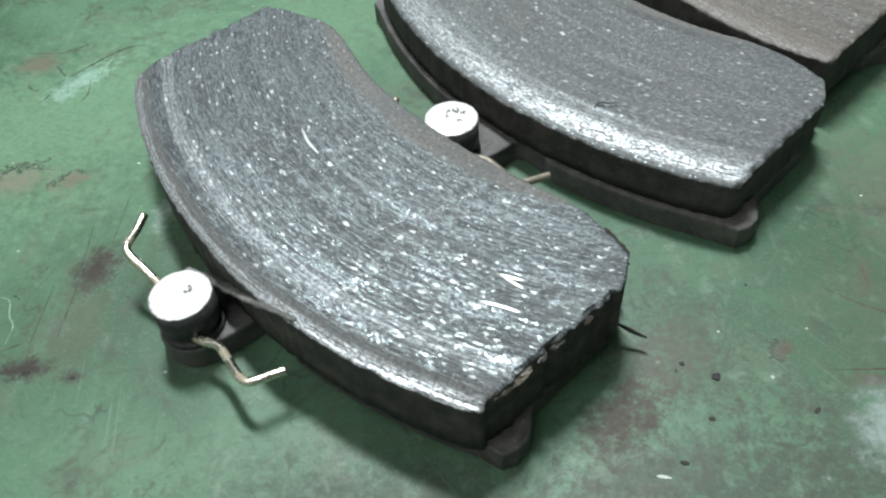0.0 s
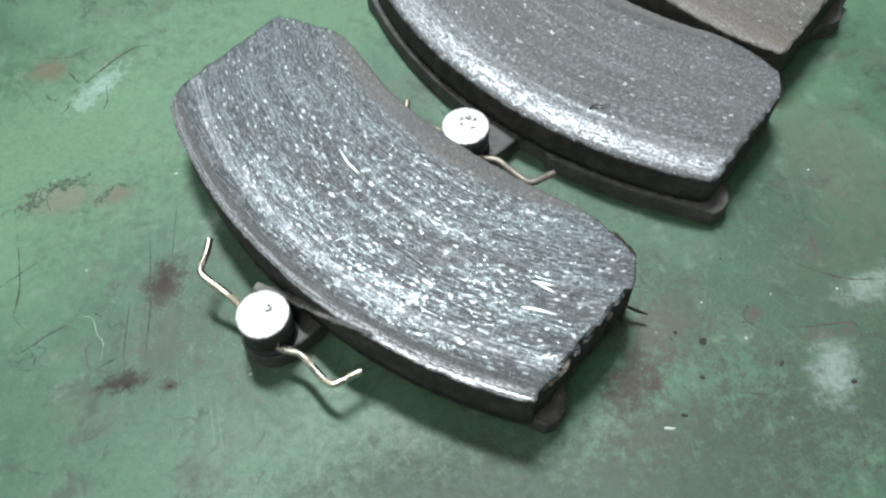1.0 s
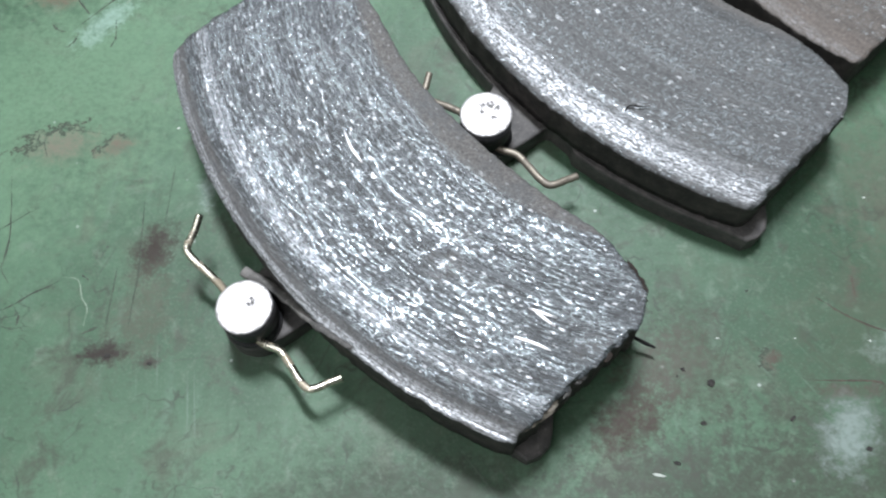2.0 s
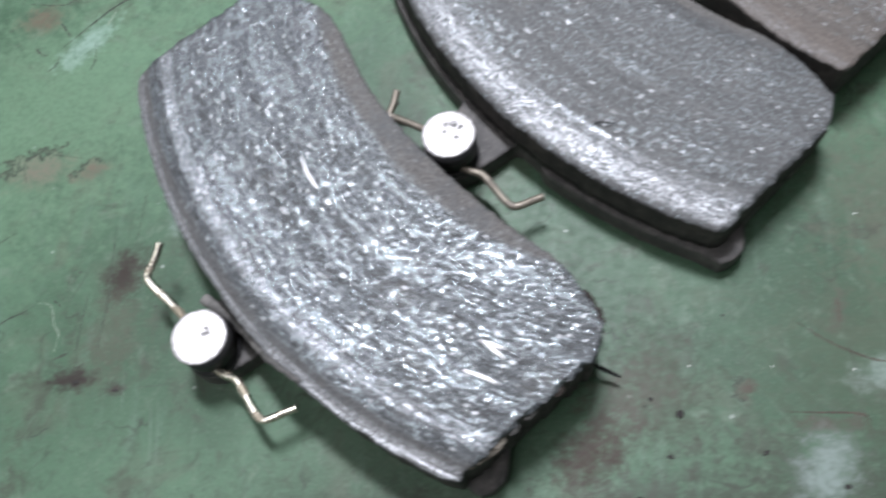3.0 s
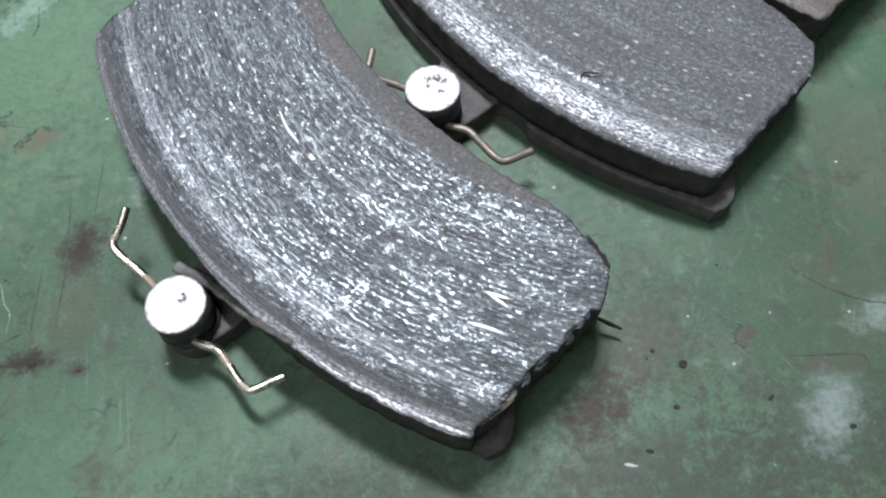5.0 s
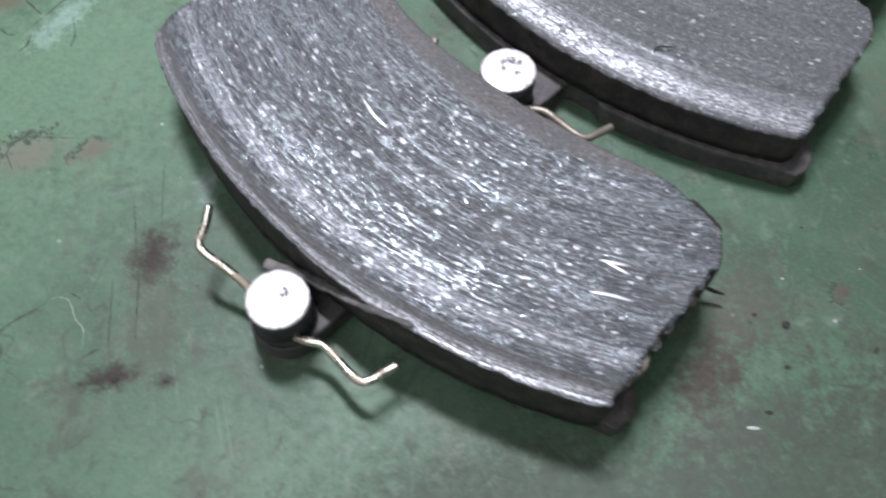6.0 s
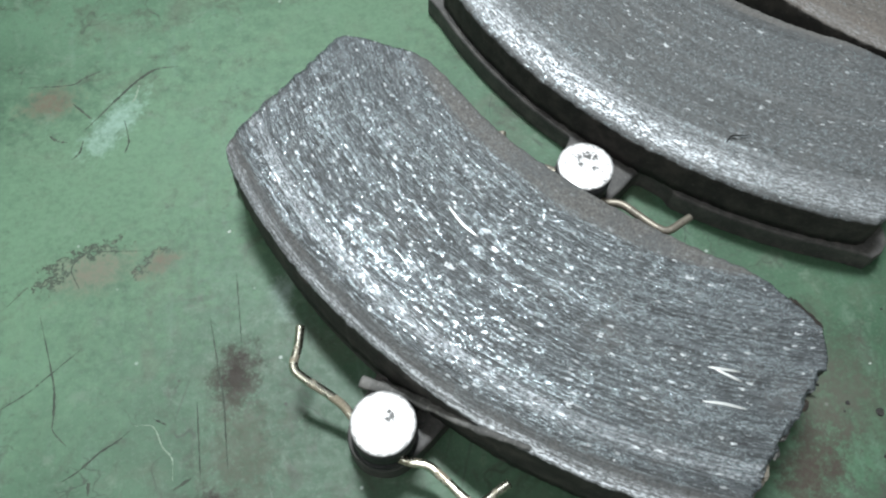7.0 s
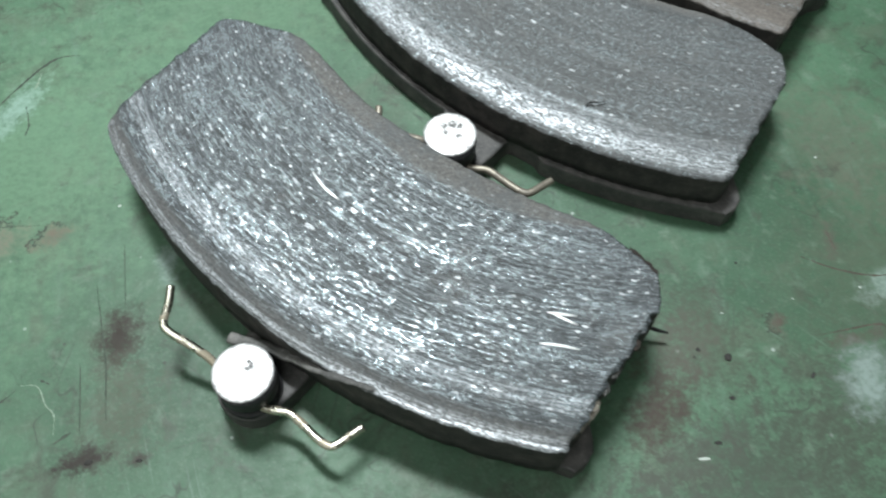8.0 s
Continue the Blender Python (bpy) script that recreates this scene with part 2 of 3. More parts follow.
def paint_material(name):
    """Old green bench paint: patchy, greasy, scratched and stained."""
    n = Nodes(name)
    place = n.object_place()
    cloud = n.noise(place, 14, 4.0, 0.6)
    patch = n.noise(place, 55, 5.0, 0.62, 0.6)
    grain = n.noise(place, 420, 4.0, 0.65)
    wiped = n.noise(n.v("MULTIPLY", place, (160, 34, 1)), 1.0, 4.0, 0.65)
    base = n.mix(n.step(cloud, 0.34, 0.68), PAINT_DARK, PAINT_LIGHT)
    base = n.mix(n.m("MULTIPLY", n.step(patch, 0.50, 0.70), 0.50), base, (0.082, 0.092, 0.066))
    base = n.mix(n.m("MULTIPLY", n.step(wiped, 0.54, 0.76), 0.30), base, (0.150, 0.235, 0.185))
    base = n.mix(n.m("MULTIPLY", n.step(grain, 0.54, 0.74), 0.40), base, (0.045, 0.062, 0.045))
    grit = n.noise(place, 1100, 4.0, 0.7)
    base = n.mix(n.m("MULTIPLY", n.step(grit, 0.50, 0.72), 0.35), base, (0.150, 0.215, 0.160))
    base = n.mix(n.m("MULTIPLY", n.step(n.noise(place, 700, 4.0, 0.7), 0.52, 0.70), 0.40), base, (0.040, 0.058, 0.042))
    smear = n.noise(place, 120, 5.0, 0.7, 0.4)
    base = n.mix(n.m("MULTIPLY", n.step(smear, 0.55, 0.70), 0.40), base, (0.160, 0.215, 0.165))
    base = n.mix(n.m("MULTIPLY", n.step(n.noise(place, 75, 6.0, 0.75, 0.5), 0.51, 0.68), 0.68), base, (0.044, 0.050, 0.036))
    for turn, seed in ((8, 3.1), (67, 11.7), (-52, 23.9), (98, 31.3)):
        c, q = math.cos(radians(turn)), math.sin(radians(turn))
        lines = n.noise(n.v("ADD", n.join(n.m("MULTIPLY", n.v("DOT_PRODUCT", place, (c, q, 0)), 26.0), n.m("MULTIPLY", n.v("DOT_PRODUCT", place, (-q, c, 0)), 900.0)), (seed, seed * 7, 0)), 1.0, 2.0, 0.5)
        fade = n.step(n.noise(n.v("ADD", place, (seed, 0, 0)), 30, 2.0), 0.48, 0.66)
        base = n.mix(n.m("MULTIPLY", n.m("MULTIPLY", n.step(lines, 0.66, 0.74), fade), 0.55), base, (0.045, 0.058, 0.044) if seed < 20 else (0.12, 0.18, 0.14))
    for scale, seed, width in ((48, 2.3, 0.008), (85, 9.1, 0.010), (30, 17.7, 0.006)):
        level = n.noise(n.v("ADD", place, (seed, seed, 0)), scale, 3.0, 0.5, 0.3)
        hair = n.m("SUBTRACT", 1.0, n.step(n.m("ABSOLUTE", n.m("SUBTRACT", level, 0.5)), width * 0.4, width))
        part_of = n.step(n.noise(n.v("ADD", place, (0, seed, 0)), 42, 3.0, 0.6), 0.54, 0.64)
        base = n.mix(n.m("MULTIPLY", n.m("MULTIPLY", hair, part_of), 0.6), base, (0.032, 0.042, 0.030))
    d, c = n.cells(place, 210)
    k = n.split(c)
    base = n.mix(n.m("MULTIPLY", n.m("GREATER_THAN", k[0], 0.90), n.m("MULTIPLY", n.m("SUBTRACT", 1.0, n.step(d, 0.05, 0.13)), 0.8)), base, n.mix(n.m("GREATER_THAN", k[1], 0.6), (0.035, 0.032, 0.028), (0.38, 0.43, 0.40)))
    ragged = n.noise(place, 240, 4.0, 0.7)
    blot = n.noise(place, 620, 3.0, 0.6)
    marked = 0.0
    for sx, sy, along, across, turn, tone, strength in TONES_AND_STAINS:
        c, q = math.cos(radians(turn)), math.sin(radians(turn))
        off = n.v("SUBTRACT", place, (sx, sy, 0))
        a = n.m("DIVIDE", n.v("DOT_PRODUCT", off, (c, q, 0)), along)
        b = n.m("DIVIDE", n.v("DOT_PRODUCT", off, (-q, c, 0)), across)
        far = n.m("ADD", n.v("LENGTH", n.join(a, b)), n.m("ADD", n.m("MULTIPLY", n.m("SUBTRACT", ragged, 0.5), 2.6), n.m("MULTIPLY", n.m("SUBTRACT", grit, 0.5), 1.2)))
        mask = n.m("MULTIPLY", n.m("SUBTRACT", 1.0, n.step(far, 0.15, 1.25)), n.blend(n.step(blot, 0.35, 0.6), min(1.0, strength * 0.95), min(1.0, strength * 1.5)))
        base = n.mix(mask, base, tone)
        if strength in (0.55, 0.75):
            rim = n.m("MULTIPLY", n.m("MULTIPLY", n.step(far, 0.75, 0.92), n.m("SUBTRACT", 1.0, n.step(far, 0.96, 1.12))), n.step(n.m("SUBTRACT", n.m("ADD", b, n.m("MULTIPLY", blot, 1.5)), n.m("MULTIPLY", a, 0.6)), 0.7, 1.2))
            base = n.mix(n.m("MULTIPLY", rim, 0.85), base, (0.022, 0.024, 0.018))
        marked = n.m("MAXIMUM", marked, mask)
    rough = n.blend(n.step(grain, 0.35, 0.7), PAINT_ROUGH, PAINT_ROUGH + 0.10)
    rough = n.m("ADD", rough, n.m("MULTIPLY", marked, 0.15))
    height = n.m("ADD", n.m("MULTIPLY", grit, 0.5), n.m("ADD", n.m("MULTIPLY", grain, 0.6), n.m("MULTIPLY", marked, 0.4)))
    return n.shade(Base_Color=base, Roughness=rough, Specular_IOR_Level=0.42, Normal=n.bump(height, 0.30, 0.00025))


def plain_material(name, tone, rough=0.8):
    n = Nodes(name)
    place = n.object_place()
    fog = n.noise(place, 3.0, 5.0, 0.6)
    return n.shade(Base_Color=n.mix(fog, tuple(0.8 * q for q in tone), tone), Roughness=rough)


PAINT = paint_material("green_bench_paint")
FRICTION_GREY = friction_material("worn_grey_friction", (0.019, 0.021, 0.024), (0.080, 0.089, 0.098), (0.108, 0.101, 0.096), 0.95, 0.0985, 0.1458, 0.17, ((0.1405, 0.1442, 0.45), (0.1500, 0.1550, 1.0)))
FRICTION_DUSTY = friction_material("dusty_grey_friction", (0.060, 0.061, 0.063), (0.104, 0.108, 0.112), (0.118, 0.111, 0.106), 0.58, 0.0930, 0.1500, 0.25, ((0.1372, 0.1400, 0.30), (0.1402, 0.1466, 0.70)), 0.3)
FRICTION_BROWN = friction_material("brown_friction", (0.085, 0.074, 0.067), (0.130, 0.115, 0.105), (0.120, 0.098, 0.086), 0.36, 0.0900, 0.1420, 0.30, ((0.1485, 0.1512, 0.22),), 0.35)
FRICTION_SIDE = iron_material("friction_side", (0.030, 0.028, 0.027), (0.070, 0.062, 0.057), 0.85)
PLATE = iron_material("dusty_black_plate", (0.056, 0.053, 0.053), (0.120, 0.111, 0.107), 0.62)
EDGE = iron_material("crumbled_edge", (0.070, 0.068, 0.066), (0.190, 0.182, 0.174), 0.7)
RIVET_CLEAN = rivet_material("bright_rivet_face", ((-2.2, 0.6, 1.1), (-1.2, 0.2, 0.8), (-2.6, -0.6, 0.7)), 0.64)
RIVET_PITTED = rivet_material("pitted_rivet_face", ((-2.6, -1.4, 1.7), (-1.2, -2.6, 1.3), (-3.4, 0.6, 1.2), (0.4, -1.0, 1.1), (-0.8, 2.2, 1.1)), 0.58)
RIVET_SIDE = iron_material("dark_rivet_side", (0.025, 0.025, 0.028), (0.060, 0.056, 0.056), 0.5, 0.3)
WIRE = steel_material("yellow_passivated_wire", (0.76, 0.72, 0.61), 0.24, 0.75, (0.20, 0.15, 0.09), 1.0, 0.50)
WIRE_DULL = steel_material("dull_dusty_wire", (0.26, 0.23, 0.19), 0.45, 0.7, (0.12, 0.10, 0.08), 0.6, 0.5)
FIBRE = steel_material("bright_steel_fibre", (0.88, 0.88, 0.88), 0.35, 0.2, (0.3, 0.3, 0.3), 0.6)
CRUMB = iron_material("black_crumb", (0.020, 0.019, 0.018), (0.050, 0.045, 0.040), 0.8)
HAIR = plain_material("black_fibre", (0.006, 0.006, 0.006), 0.95)
CHIP = iron_material("brown_crumbled_chip", (0.014, 0.010, 0.008), (0.060, 0.038, 0.028), 0.8)
TAN = iron_material("broken_tan_friction", (0.150, 0.132, 0.108), (0.300, 0.270, 0.225), 0.8)
PALE_CRUMB = iron_material("pale_crumb", (0.40, 0.44, 0.40), (0.55, 0.58, 0.54), 0.8)
WALL = plain_material("workshop_wall_paint", (0.68, 0.70, 0.70))
CONCRETE = plain_material("workshop_concrete", (0.22, 0.22, 0.21))
CEILING = plain_material("workshop_ceiling_paint", (0.78, 0.79, 0.79))
LEG = iron_material("bench_leg_iron", (0.06, 0.09, 0.07), (0.10, 0.12, 0.09))


# ---------------------------------------------------------------- mesh helpers
def part(name, bm, material, parent=None, label="", smooth=True):
    """Links a bmesh as one mesh object, under a thing or a part."""
    mesh = bpy.data.meshes.new(name)
    bmesh.ops.recalc_face_normals(bm, faces=bm.faces[:])
    bm.to_mesh(mesh)
    bm.free()
    for one in (material if isinstance(material, (list, tuple)) else (material,)):
        mesh.materials.append(one)
    for poly in mesh.polygons:
        poly.use_smooth = smooth
    ob = new(name, mesh)
    if parent is not None:
        ob.parent = parent
    return tagged(ob, label)


def box(x0, y0, z0, x1, y1, z1, bevel=0.0):
    bm = bmesh.new()
    bmesh.ops.create_cube(bm, size=1.0)
    bmesh.ops.transform(bm, matrix=Matrix.Translation(((x0 + x1) / 2, (y0 + y1) / 2, (z0 + z1) / 2)) @ Matrix.Diagonal((x1 - x0, y1 - y0, z1 - z0, 1)), verts=bm.verts[:])
    if bevel:
        bmesh.ops.bevel(bm, geom=bm.edges[:], offset=bevel, segments=3, affect="EDGES", profile=0.5)
    return bm


def slab(outline, z0, z1, bevel):
    """A flat plate with the outline given, its upper edge rounded."""
    bm = bmesh.new()
    rings = [(0.0, z0), (0.0, z1 - bevel), (bevel * 0.3, z1 - bevel * 0.3), (bevel, z1)]
    count = len(outline)
    normals = []
    for k in range(count):
        a, b = Vector(outline[k - 1]), Vector(outline[(k + 1) % count])
        d = (b - a).normalized()
        normals.append(Vector((-d.y, d.x)))
    levels = []
    for inset, z in rings:
        levels.append([bm.verts.new((p[0] + q.x * inset, p[1] + q.y * inset, z)) for p, q in zip(outline, normals)])
    for low, high in zip(levels, levels[1:]):
        for k in range(count):
            j = (k + 1) % count
            bm.faces.new((low[k], low[j], high[j], high[k]))
    bmesh.ops.triangle_fill(bm, edges=[bm.edges.get((levels[-1][k], levels[-1][(k + 1) % count])) for k in range(count)], use_beauty=True)
    bm.faces.new(levels[0][::-1])
    return bm


def turned(profile, steps=64, wobble=0.0):
    """A turned body about z from (radius, height) pairs, closed at both ends."""
    bm = bmesh.new()
    rings = []
    for radius, z in profile:
        ring = []
        for k in range(steps):
            a = 2 * math.pi * k / steps
            rr = radius * (1 + wobble * (noise.noise(Vector((math.cos(a) * 2, math.sin(a) * 2, z * 300))) ))
            ring.append(bm.verts.new((rr * math.cos(a), rr * math.sin(a), z)))
        rings.append(ring)
    for low, high in zip(rings, rings[1:]):
        for k in range(steps):
            bm.faces.new((low[k], low[(k + 1) % steps], high[(k + 1) % steps], high[k]))
    bm.faces.new(rings[0][::-1])
    bm.faces.new(rings[-1])
    return bm


def smooth_path(points, per=8):
    """A rounded line through the points."""
    pts = [Vector(p) for p in points]
    pts = [pts[0] * 2 - pts[1]] + pts + [pts[-1] * 2 - pts[-2]]
    out = []
    for k in range(1, len(pts) - 2):
        p0, p1, p2, p3 = pts[k - 1:k + 3]
        for j in range(per):
            t = j / per
            out.append(0.5 * (2 * p1 + (p2 - p0) * t + (2 * p0 - 5 * p1 + 4 * p2 - p3) * t * t + (3 * p1 - p0 - 3 * p2 + p3) * t ** 3))
    return out + [pts[-2]]


def tube(path, radius, sides=12, flat=1.0):
    """A round or flattened bar along a path."""
    bm = bmesh.new()
    rings = []
    for k, p in enumerate(path):
        d = (path[min(k + 1, len(path) - 1)] - path[max(k - 1, 0)]).normalized()
        side = d.cross(Vector((0, 0, 1)))
        side = side.normalized() if side.length > 1e-4 else Vector((1, 0, 0))
        up = side.cross(d)
        rr = radius(k / (len(path) - 1)) if callable(radius) else radius
        rings.append([bm.verts.new(p + rr * (math.cos(a) * side + flat * math.sin(a) * up)) for a in (2 * math.pi * j / sides for j in range(sides))])
    for low, high in zip(rings, rings[1:]):
        for j in range(sides):
            bm.faces.new((low[j], low[(j + 1) % sides], high[(j + 1) % sides], high[j]))
    bm.faces.new(rings[0][::-1])
    bm.faces.new(rings[-1])
    return bm


# ---------------------------------------------------------------- workshop shell and bench
FLOOR_Z, CEIL_Z = -0.85, 2.0
# unseen plain shell, added to close the room and bounce light
tagged(part("floor", box(-2.6, -2.4, FLOOR_Z - 0.1, 2.6, 2.8, FLOOR_Z), CONCRETE, smooth=False), "grey concrete workshop floor", "floor", kind="structure")
tagged(part("ceiling", box(-2.6, -2.4, CEIL_Z, 2.6, 2.8, CEIL_Z + 0.1), CEILING, smooth=False), "plain pale ceiling, unseen, added to close the room", "ceiling", kind="structure")
for wall_name, spot in (("wall_north", (-2.6, 2.8, 2.6, 2.9)), ("wall_south", (-2.6, -2.5, 2.6, -2.4)), ("wall_east", (2.6, -2.5, 2.7, 2.9)), ("wall_west", (-2.7, -2.5, -2.6, 2.9))):
    tagged(part(wall_name, box(spot[0], spot[1], FLOOR_Z, spot[2], spot[3], CEIL_Z), WALL, smooth=False), "plain grey wall, unseen, added to close the room", "wall", kind="structure")

bench = tagged(new("workbench"), "green painted workbench with a stained, scratched top", "workbench")
bench.location = (0, 0.1, FLOOR_Z)


def bench_top():
    """The painted sheet top, very slightly uneven."""
    bm = bmesh.new()
    bmesh.ops.create_grid(bm, x_segments=150, y_segments=90, size=1.0)
    for vert in bm.verts:
        vert.co.x, vert.co.y = vert.co.x * 0.9, vert.co.y * 0.45
        vert.co.z = 0.0
    rim = bmesh.ops.extrude_edge_only(bm, edges=[e for e in bm.edges if e.is_boundary])
    for vert in (g for g in rim["geom"] if isinstance(g, bmesh.types.BMVert)):
        vert.co.z = -0.03
    return bm


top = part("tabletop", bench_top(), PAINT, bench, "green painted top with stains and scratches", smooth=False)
top.matrix_parent_inverse = bench.matrix_basis.inverted()
for lx in (-0.85, 0.85):
    for ly in (-0.40, 0.40):
        leg = part("leg", box(lx - 0.025, ly - 0.025, FLOOR_Z, lx + 0.025, ly + 0.025, -0.03, 0.003), LEG, bench, smooth=False)
        leg.matrix_parent_inverse = bench.matrix_basis.inverted()

# ---------------------------------------------------------------- brake pads
MM = 0.001


class Pad:
    """Plan of one pad in millimetres about the rotor's axis: u outwards along the middle of the pad, v to its end."""

    def __init__(self, centre, turn, top, radius=151.2, width=69.0, flare=0.0, inner=91.0, sag=0.0021, lip=2.0, seed=0, shift=0.0, tab=0.0, rag=1.0, ledge=1.2, grow=0.0, reach=46.0, skew=0.0, ear=121.0, plate=0.0):
        self.centre, self.turn, self.top, self.radius, self.width = centre, turn, top, radius, width
        self.flare, self.inner, self.sag, self.lip, self.seed, self.shift, self.tab, self.rag, self.ledge = flare, inner, sag, lip, seed, shift, tab, rag, ledge
        self.grow, self.reach, self.skew, self.ear, self.plate = grow, reach, skew, ear, plate or width
        self.m = pose(centre[0] * MM, centre[1] * MM, 0, 0, 0, turn)

    def local(self, x, y, z=0.0):
        p = self.m.inverted() @ Vector((x * MM, y * MM, z * MM))
        return p

    def u_out(self, s):
        """Outer edge for s from -1 to 1 across, with rounded corners."""
        v = abs(s) * (self.width + self.flare * 30)
        u = math.sqrt((self.radius + self.grow * max(0.0, s) ** 0.6) ** 2 - v ** 2)
        edge = max(0.0, abs(s) - 0.945) / 0.055
        return u - (2.4 if s < 0 else 1.0) * edge ** 2.0

    def u_in(self, s):
        v = abs(s) * self.width
        edge = max(0.0, abs(s) - 0.72) / 0.28
        bulge = self.skew * math.exp(-((s * self.width + 44) / 17) ** 2)
        return self.inner - bulge - self.sag * min(v, self.reach) ** 2 + 3.6 * edge ** 1.3 + (7.0 if s > 0 else 1.5) * (max(0.0, abs(s) - 0.92) / 0.08) ** 1.3

    def at(self, s, t):
        """A place on the top of the friction material, with worn and broken edges."""
        u0, u1 = self.u_in(s), self.u_out(s)
        u = u0 + (u1 - u0) * t
        v = s * (self.width + self.flare * (u - 110)) + self.shift
        ragged = noise.fractal(Vector((u * 0.3, v * 0.3, self.seed)), 1.0, 2.0, 4)
        near_end = max(0.0, abs(s) - 0.975) / 0.025
        near_side = max(max(0.0, t - 0.985), max(0.0, 0.015 - t)) / 0.015
        v -= math.copysign(near_end * self.rag * (1.0 if s > 0 else 0.3) * (0.5 + 0.9 * ragged + 0.35 * noise.noise(Vector((u * 0.45, self.seed, 4)))), s)
        u += near_side * 0.45 * noise.noise(Vector((v * 0.5, u * 0.1, self.seed + 5))) * (1 if t > 0.5 else -1)
        r = math.hypot(u, v)
        z = self.top
        outer = max(0.0, r - (self.radius - 8.0)) / 8.0
        z -= self.lip * (outer ** 1.5 if outer < 1 else 1.0)
        z -= 0.35 * math.exp(-((r - (self.radius - 9.5)) / 1.2) ** 2) * 0.5
        inner = max(0.0, 97.5 - r) / 7.0
        z -= 1.1 * min(1.0, inner) ** 1.4
        z -= near_end ** 2 * (0.7 + 0.9 * ragged) + near_side ** 2 * 0.35
        z += 0.12 * noise.fractal(Vector((r * 0.55, math.atan2(v, u) * 1.6, self.seed)), 1.0, 2.0, 4) * (1 if 99 < r < 143 else 0.3)
        z += 0.08 * noise.fractal(Vector((u * 0.5, v * 0.5, self.seed)), 1.0, 2.0, 3)
        return u, v, z

    def friction(self, base):
        bm = bmesh.new()
        across = sorted({math.copysign(1 - (1 - abs(q)) ** 1.0, q) for q in np.linspace(-0.97, 0.97, 170)} | {k * q for k in (-1, 1) for q in np.linspace(0.972, 1.0, 8)})
        along = sorted(set(np.linspace(0.02, 0.98, 72)) | {0.0, 0.005, 0.01, 0.015, 0.985, 0.99, 0.995, 1.0})
        grid = []
        for s in across:
            row = []
            for t in along:
                u, v, z = self.at(s, t)
                row.append(bm.verts.new((u * MM, v * MM, z * MM)))
            grid.append(row)
        for a, b in zip(grid, grid[1:]):
            for k in range(len(along) - 1):
                bm.faces.new((a[k], a[k + 1], b[k + 1], b[k])).material_index = 0
        rim = [row[0] for row in grid] + grid[-1][1:] + [row[-1] for row in grid[-2::-1]] + grid[0][-2:0:-1]
        mid = Vector((118 * MM, 0, 0))
        last = rim
        for step in (0.06, 0.35, 0.7, 1.0):
            ring = []
            for vert in rim:
                rough = noise.fractal(Vector((vert.co.x * 260, vert.co.y * 260, step * 3 + self.seed)), 1.0, 2.0, 3)
                flat = Vector((vert.co.x, vert.co.y, 0))
                push = (flat - mid).normalized() * (0.35 * rough) * MM if step < 1 else Vector()
                z = vert.co.z + (base * MM - vert.co.z) * step
                ring.append(bm.verts.new((flat.x + push.x, flat.y + push.y, z)))
            for k in range(len(rim)):
                j = (k + 1) % len(rim)
                bm.faces.new((last[k], last[j], ring[j], ring[k])).material_index = 1
            last = ring
        bm.faces.new(last).material_index = 1
        return bm

    def plate_outline(self, tab, ear, tabbed=True):
        """The steel backing plate: curved outer edge, ears at the ends and a rounded tab for the rivet."""
        rr = self.radius + self.ledge
        pts = []

        def arc(v0, v1, count):
            for q in np.linspace(v0, v1, count):
                pts.append((math.sqrt(rr ** 2 - q ** 2), q))
        end = self.plate - 1.0
        if ear:
            e = self.ear
            pts += [(min(95, e - 6), -end + 3), (e, -end + 1), (e + 3.5, -end - 2.5), (e + 6, -end - 4.2), (e + 9.5, -end - 4.4), (e + 12.5, -end - 3.2)]
        else:
            pts += [(95, -end), (128, -end)]
        if not tabbed:
            arc(-end + 2, end - 2, 46)
        else:
            arc(-end + 2, -10.4, 22)
            u0, v0, rad = tab
            pts += [(rr - 0.1, -9.6), (rr + 0.6, -9.2), (156.0 + self.tab, -8.2)]
            for a in np.linspace(-80, 80, 26):
                pts.append((u0 + rad * math.cos(radians(a)), v0 + rad * math.sin(radians(a))))
            pts += [(156.0 + self.tab, 10.2), (rr - 1.2, 10.6), (rr - 2.2, 11.2), (rr - 2.8, 12.6), (rr - 3.0, 18.4), (rr - 2.6, 20.2), (rr - 1.9, 21.2)]
            arc(22.6, end - 2, 22)
        if ear:
            pts += [(e + 12.5, end + 3.2), (e + 9.5, end + 4.4), (e + 6, end + 4.2), (e + 3.5, end + 2.5), (e, end - 1), (min(95, e - 6), end - 3)]
        else:
            pts += [(128, end), (95, end)]
        for q in np.linspace(end - 8, -end + 8, 20):
            pts.append((self.inner - 1.0 - self.sag * min(abs(q), self.reach + 2) ** 2, q))
        return [(a * MM, b * MM) for a, b in pts]


